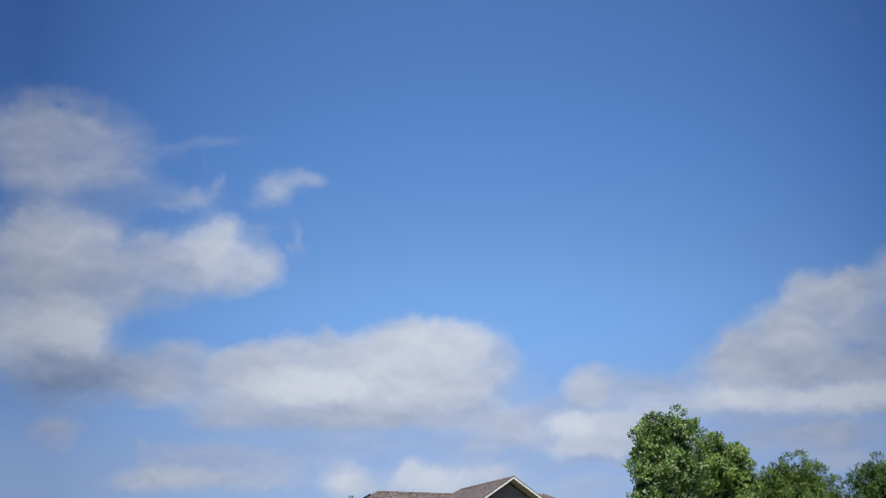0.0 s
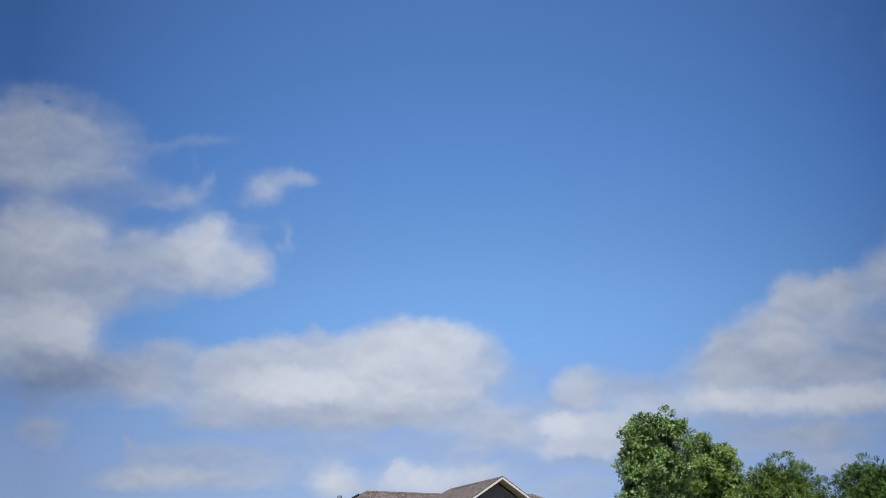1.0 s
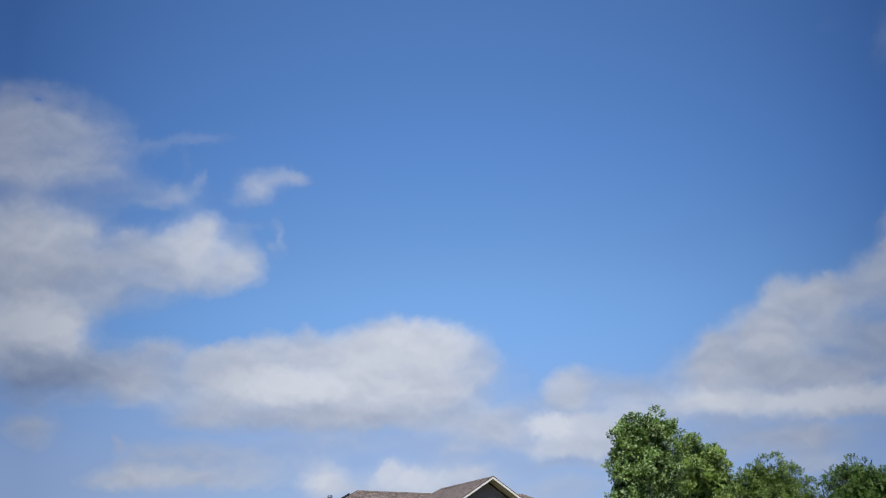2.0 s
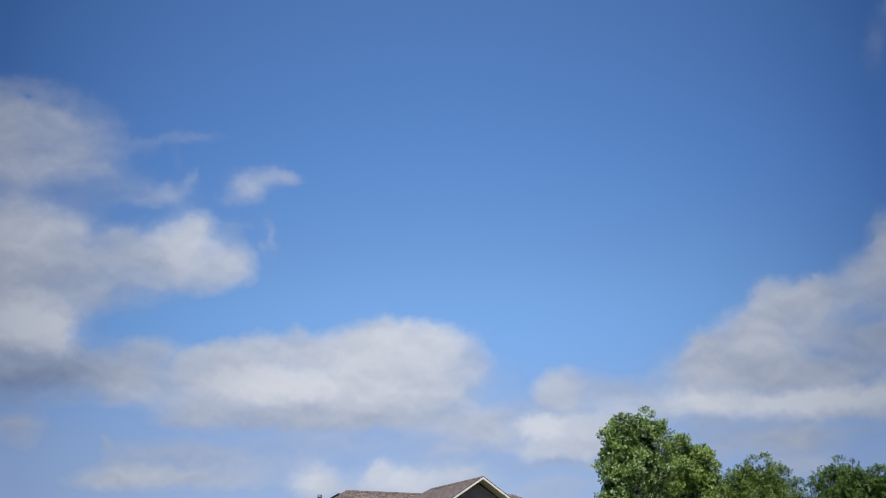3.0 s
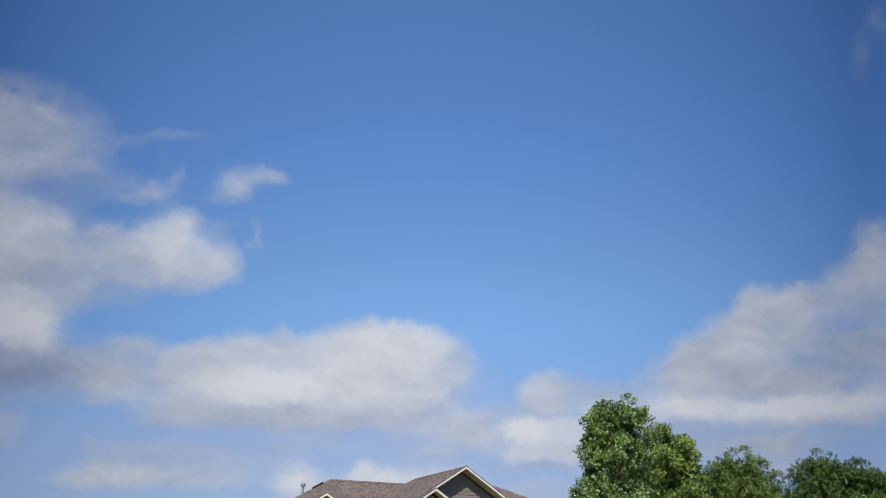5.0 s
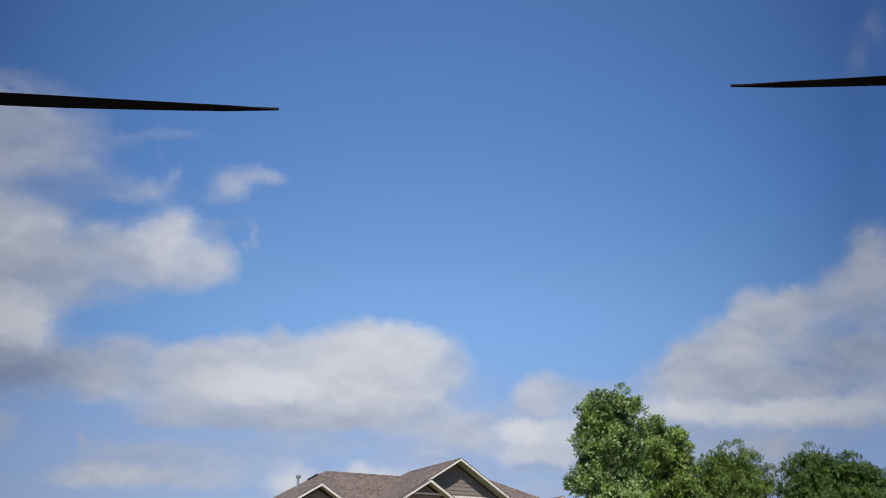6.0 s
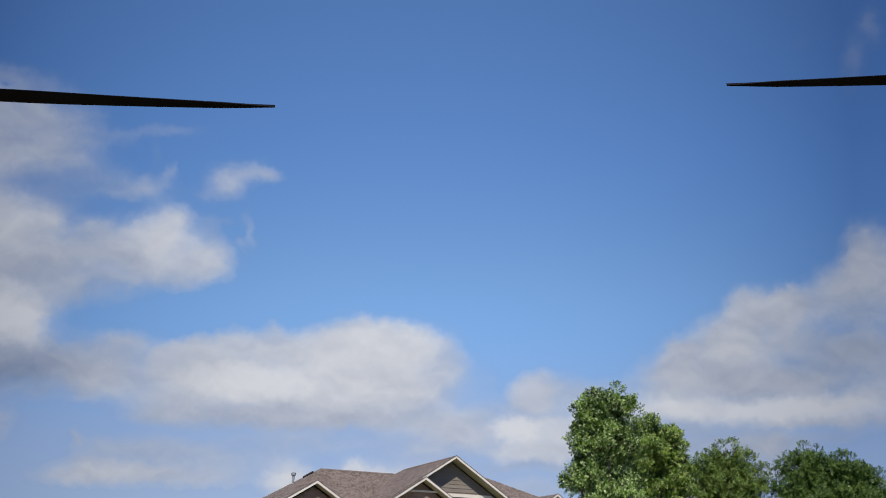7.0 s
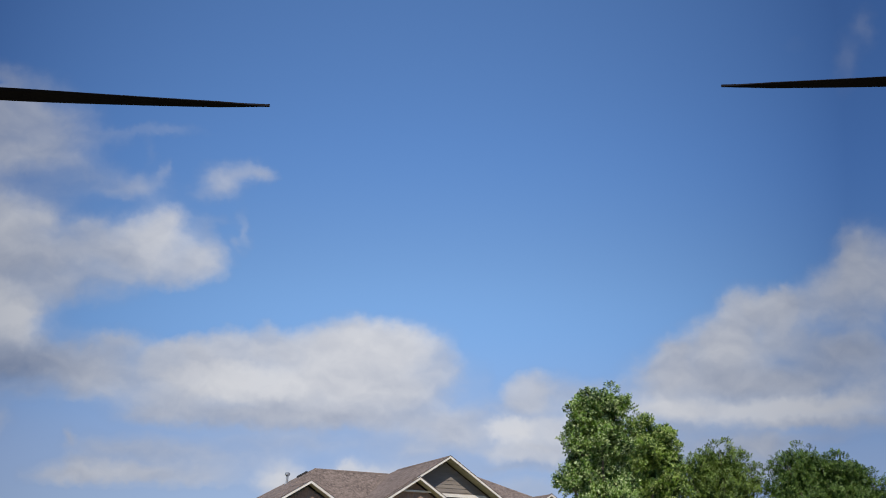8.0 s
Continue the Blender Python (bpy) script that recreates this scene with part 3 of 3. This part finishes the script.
# ================================================================ trees
def tree(name, label, foot, lobes, leaf, count, size, seed, trunk_r):
    """A tapered trunk, limbs to every mass of the crown, and a crown of single leaves in uneven clumps.
    lobes: centre x, y, z, half width, half height."""
    rng = np.random.RandomState(seed)
    root = tagged(thing(name, foot), label, "tree", "trees beside the house")
    base = Vector(foot)
    bm = bmesh.new()
    top = max(l[2] for l in lobes)
    heart = Vector((sum(l[0] for l in lobes) / len(lobes), sum(l[1] for l in lobes) / len(lobes), top * 0.6)) - base
    stem = [Vector((0, 0, -0.05)), Vector((0.04, 0.02, 0.4)), Vector((heart.x * 0.3, heart.y * 0.3, top * 0.3)), heart, Vector((heart.x * 1.1, heart.y * 1.1, top * 0.8))]
    tube(bm, stem, [trunk_r * 1.35, trunk_r, trunk_r * 0.8, trunk_r * 0.5, trunk_r * 0.2], 10)
    part("trunk", bm, BARK, root)
    clumps = []
    # smaller masses fill the hollows between neighbours
    between = []
    for a, b in itertools.combinations(lobes, 2):
        gap = math.dist(a[:3], b[:3])
        if gap < a[3] + b[3] + 0.25:
            r = 0.30 * min(a[3] + b[3], a[4] + b[4])
            between.append(((a[0] + b[0]) / 2, (a[1] + b[1]) / 2 + 0.25, (a[2] + b[2]) / 2, r, r))
    for lx, ly, lz, rw, rh in lobes + between:
        c = Vector((lx, ly, lz)) - base
        start = stem[2].lerp(stem[3], rng.uniform(0.0, 0.9))
        mid = start.lerp(c, 0.5) + Vector(rng.uniform(-0.15, 0.15, 3))
        if rw > 0.5 and (lx, ly, lz, rw, rh) in lobes:
            bm = bmesh.new()
            tube(bm, [start, mid, c, c + Vector((0, 0, rh * 0.5))], [trunk_r * 0.42, trunk_r * 0.3, trunk_r * 0.16, trunk_r * 0.05], 6)
            part("limb", bm, BARK, root)
        inner_w, inner_h = rw, max(0.65 * rh, rh - 0.09)
        many = max(10, int(60 * rw * rh))
        for _ in range(many):
            d = rng.normal(size=3)
            d /= np.linalg.norm(d)
            out = rng.uniform(0.25, 1.0) ** 0.5 * rng.uniform(0.74, 1.0)
            p = np.array(c) + d * np.array([inner_w, inner_w, inner_h]) * out
            clumps.append((p, d, rng.uniform(0.11, 0.29) * (0.65 + 0.45 * min(1.0, rw)), 1.0))
        # the leafy heart of the mass
        clumps.append((np.array(c) + np.array([0, 0.1 * rw, -0.1 * rh]), np.array([0, 0, 1.0]), 0.75 * min(rw, rh), 0.45))
    # sprays: twigs that stand up and out of a clump, each with leaves that face much the same way
    PER = 9
    sprays = count // PER
    count = sprays * PER
    weight = np.array([k[2] ** 2 * k[3] for k in clumps])
    pick = rng.choice(len(clumps), sprays, p=weight / weight.sum())
    centre = np.array([k[0] for k in clumps])[pick]
    outward = np.array([k[1] for k in clumps])[pick]
    reach = np.array([k[2] for k in clumps])[pick]
    d = rng.normal(size=(sprays, 3)) + outward * 0.5 + np.array([0, 0, 0.50])
    d /= np.linalg.norm(d, axis=1)[:, None]
    far = rng.uniform(0.30, 1.0, sprays) ** 0.5
    base_at = centre + d * (reach * far)[:, None] * np.array([1.1, 1.1, 0.85])
    twig = d * 0.7 + outward * 0.35 + np.array([0.12, 0, 0.75]) + rng.normal(size=(sprays, 3)) * 0.3
    twig /= np.linalg.norm(twig, axis=1)[:, None]
    plane = outward * 0.4 + d * 0.7 + np.array([0, 0, 0.4]) + rng.normal(size=(sprays, 3)) * 0.36
    plane /= np.linalg.norm(plane, axis=1)[:, None]
    twig, plane, base_at = (np.repeat(k, PER, 0) for k in (twig, plane, base_at))
    step = np.tile(np.linspace(0, 1, PER), sprays)[:, None]
    flip = np.tile(np.where(np.arange(PER) % 2, 1.0, -1.0), sprays)[:, None]
    across = np.cross(plane, twig)
    across /= np.linalg.norm(across, axis=1)[:, None]
    spot = base_at + twig * step * size * 2.4 + rng.normal(size=(count, 3)) * size * 0.18
    facing = plane + rng.normal(size=(count, 3)) * 0.22
    facing /= np.linalg.norm(facing, axis=1)[:, None]
    along = twig * (0.35 + 0.6 * step) + across * flip * (0.9 - 0.7 * step) + rng.normal(size=(count, 3)) * 0.18
    along -= facing * np.sum(along * facing, 1)[:, None] * 0.7
    along /= np.linalg.norm(along, axis=1)[:, None]
    side = np.cross(facing, along)
    side /= np.linalg.norm(side, axis=1)[:, None]
    long = (size * rng.uniform(0.65, 1.25, count))[:, None]
    wide = long * rng.uniform(0.28, 0.42, count)[:, None]
    fold = facing * long * 0.10
    # a folded leaf: stem, two shoulders, tip, on a raised midrib
    points = np.stack([spot, spot + along * long * 0.45 + side * wide + fold, spot + along * long, spot + along * long * 0.45 - side * wide + fold], 1).reshape(-1, 3)
    i = np.arange(count)[:, None] * 4
    corners = np.concatenate([i + [0, 1, 2], i + [0, 2, 3]], 1).reshape(-1)
    mesh = bpy.data.meshes.new("crown")
    mesh.vertices.add(count * 4)
    mesh.vertices.foreach_set("co", points.astype(np.float32).reshape(-1))
    mesh.loops.add(len(corners))
    mesh.loops.foreach_set("vertex_index", corners.astype(np.int32))
    mesh.polygons.add(count * 2)
    mesh.polygons.foreach_set("loop_start", np.arange(0, len(corners), 3, dtype=np.int32))
    mesh.update(calc_edges=True)
    mesh.materials.append(leaf)
    crown = new("crown", mesh)
    crown.parent = root
    return root


tree("tree", "tall leafy silver maple with pale green fluttering leaves", (5.3, 26.6, 0), [(5.34, 26.18, 7.03, 0.69, 0.81), (4.78, 26.15, 6.69, 0.58, 0.61), (5.72, 26.36, 6.74, 0.42, 0.62),
    (4.60, 26.13, 5.83, 0.53, 0.56), (5.34, 26.38, 5.97, 0.76, 0.91), (6.30, 26.09, 6.93, 0.15, 0.42),
    (6.06, 26.53, 5.99, 0.46, 0.88), (5.32, 26.40, 5.22, 0.68, 0.71), (4.69, 26.32, 5.15, 0.49, 0.48),
    (4.19, 26.19, 4.51, 0.52, 0.58), (5.20, 26.82, 4.58, 0.61, 0.89), (5.83, 26.99, 4.60, 0.72, 0.94)] + [(5.4, 26.7, 3.6, 1.3, 1.2)],
    MAPLE, 150000, 0.070, 3, 0.14)
tree("tree", "bright green maple, lower and broader than its neighbour", (8.3, 31.5, 0), [(8.05, 31.05, 7.23, 0.45, 0.63), (8.83, 31.34, 6.76, 0.62, 0.72), (8.04, 31.01, 6.21, 0.88, 0.97),
    (9.21, 31.52, 6.29, 0.49, 0.72), (8.82, 31.55, 5.41, 0.79, 1.06), (7.76, 31.29, 5.48, 0.66, 0.79),
    (7.82, 31.55, 4.97, 0.93, 1.05), (9.20, 31.30, 4.83, 0.65, 0.86)] + [(8.4, 31.5, 3.4, 1.5, 1.0)],
    MAPLE_LIME, 130000, 0.072, 4, 0.15)
tree("tree", "dull green broad-leaved tree with thin crown gaps", (13.2, 37.9, 0), [(11.49, 37.17, 6.17, 0.57, 0.83), (13.31, 37.32, 6.87, 0.88, 0.95), (12.31, 37.27, 6.65, 0.72, 0.79),
    (14.03, 37.30, 6.71, 0.61, 0.74), (11.87, 37.33, 5.62, 1.03, 1.24), (13.19, 37.52, 5.65, 1.28, 1.30),
    (14.55, 37.40, 6.02, 0.66, 0.83), (14.70, 37.43, 5.25, 0.75, 1.13), (13.32, 38.18, 5.07, 2.09, 0.89)] + [(13.2, 37.9, 3.6, 1.9, 1.2)],
    OAK, 110000, 0.066, 5, 0.17)
tree("tree", "wide deep green tree sloping down to one side", (17.0, 36.4, 0), [(16.70, 36.00, 6.42, 0.81, 0.96), (15.95, 36.14, 6.24, 0.72, 0.81), (15.36, 36.25, 5.63, 0.48, 1.11),
    (17.32, 35.74, 6.19, 0.70, 0.80), (17.93, 35.44, 6.10, 0.79, 0.85), (18.38, 35.24, 5.92, 0.54, 0.74),
    (18.59, 35.16, 5.67, 0.59, 0.83), (18.98, 34.78, 5.14, 0.57, 0.87), (19.51, 34.31, 4.58, 0.64, 0.80),
    (16.64, 36.19, 5.00, 1.67, 1.25), (18.25, 35.46, 4.57, 1.36, 1.17), (17.28, 36.59, 4.72, 2.41, 0.90)] + [(17.0, 36.3, 3.3, 2.0, 1.1)],
    OAK_DEEP, 170000, 0.066, 6, 0.18)

# ================================================================ the hovering camera drone
def propeller(parent, hub, turn, spin, radius=0.27):
    """A two-bladed propeller on its hub: tapering, twisted, cambered blades."""
    root = new("propeller")
    root.parent = parent
    root.matrix_basis = pose(*hub, 0, 0, turn)
    for s in (1, -1):
        bm = bmesh.new()
        rows = []
        for k in range(21):
            f = k / 20
            r = 0.018 + f * (radius - 0.018)
            chord = (0.0105 + 0.0065 * math.sin(min(1.0, f * 2.4) * math.pi / 2)) * (0.88 - 0.52 * f - 0.14 * f ** 3) * max(0.06, min(1.0, (1 - f) / 0.14)) ** 0.6
            twist = spin * radians(20 - 13 * f)
            row = []
            for q in range(8):
                a = 2 * math.pi * q / 8
                x, z = math.cos(a) * chord * 0.5, math.sin(a) * (0.0026 - 0.0018 * f) + 0.0016 * (1 - math.cos(a) ** 2)
                row.append(bm.verts.new((s * r, s * (x * math.cos(twist) - z * math.sin(twist)), x * math.sin(twist) + z + 0.004 * f * f)))
            rows.append(row)
        for lo, hi in zip(rows, rows[1:]):
            for q in range(8):
                bm.faces.new((lo[q], lo[(q + 1) % 8], hi[(q + 1) % 8], hi[q]))
        bm.faces.new(rows[0]), bm.faces.new(rows[-1][::-1])
        part("blade", bm, CARBON, root, "black carbon propeller blade")
    bm = bmesh.new()
    tube(bm, [(0, 0, -0.012), (0, 0, 0.008), (0, 0, 0.014)], [0.019, 0.019, 0.009], 16)
    part("hub", bm, SHELL, root)
    return root


drone = tagged(thing("camera_drone", (0, 0, 1.4)), "hovering dark camera drone with long black propeller blades", "drone")
bm = bmesh.new()
bmesh.ops.create_cube(bm, size=1.0, matrix=pose(0, -0.33, 0.285) @ Matrix.Diagonal((0.15, 0.36, 0.09, 1)))
bmesh.ops.bevel(bm, geom=bm.edges[:], offset=0.03, segments=4, affect="EDGES", profile=0.6)
part("body", bm, SHELL, drone)
for hub, root_at, turn, spin in (((-0.397, 0.442, 0.320), (-0.06, -0.17, 0.29), 6.5, -1), ((0.481, 0.455, 0.342), (0.06, -0.17, 0.29), -5.0, 1),
                           ((-0.42, -0.82, 0.320), (-0.06, -0.48, 0.29), 40.0, 1), ((0.42, -0.82, 0.342), (0.06, -0.48, 0.29), 100.0, -1)):
    foot = Vector(hub) - Vector((0, 0, 0.058))
    bm = bmesh.new()
    tube(bm, [root_at, foot], [0.016, 0.012], 10)
    part("arm", bm, SHELL, drone)
    bm = bmesh.new()
    tube(bm, [foot + Vector((0, 0, h)) for h in (-0.017, -0.012, 0.038, 0.046)], [0.018, 0.023, 0.023, 0.015], 18)
    part("motor", bm, SHELL, drone)
    propeller(drone, hub, turn, spin)
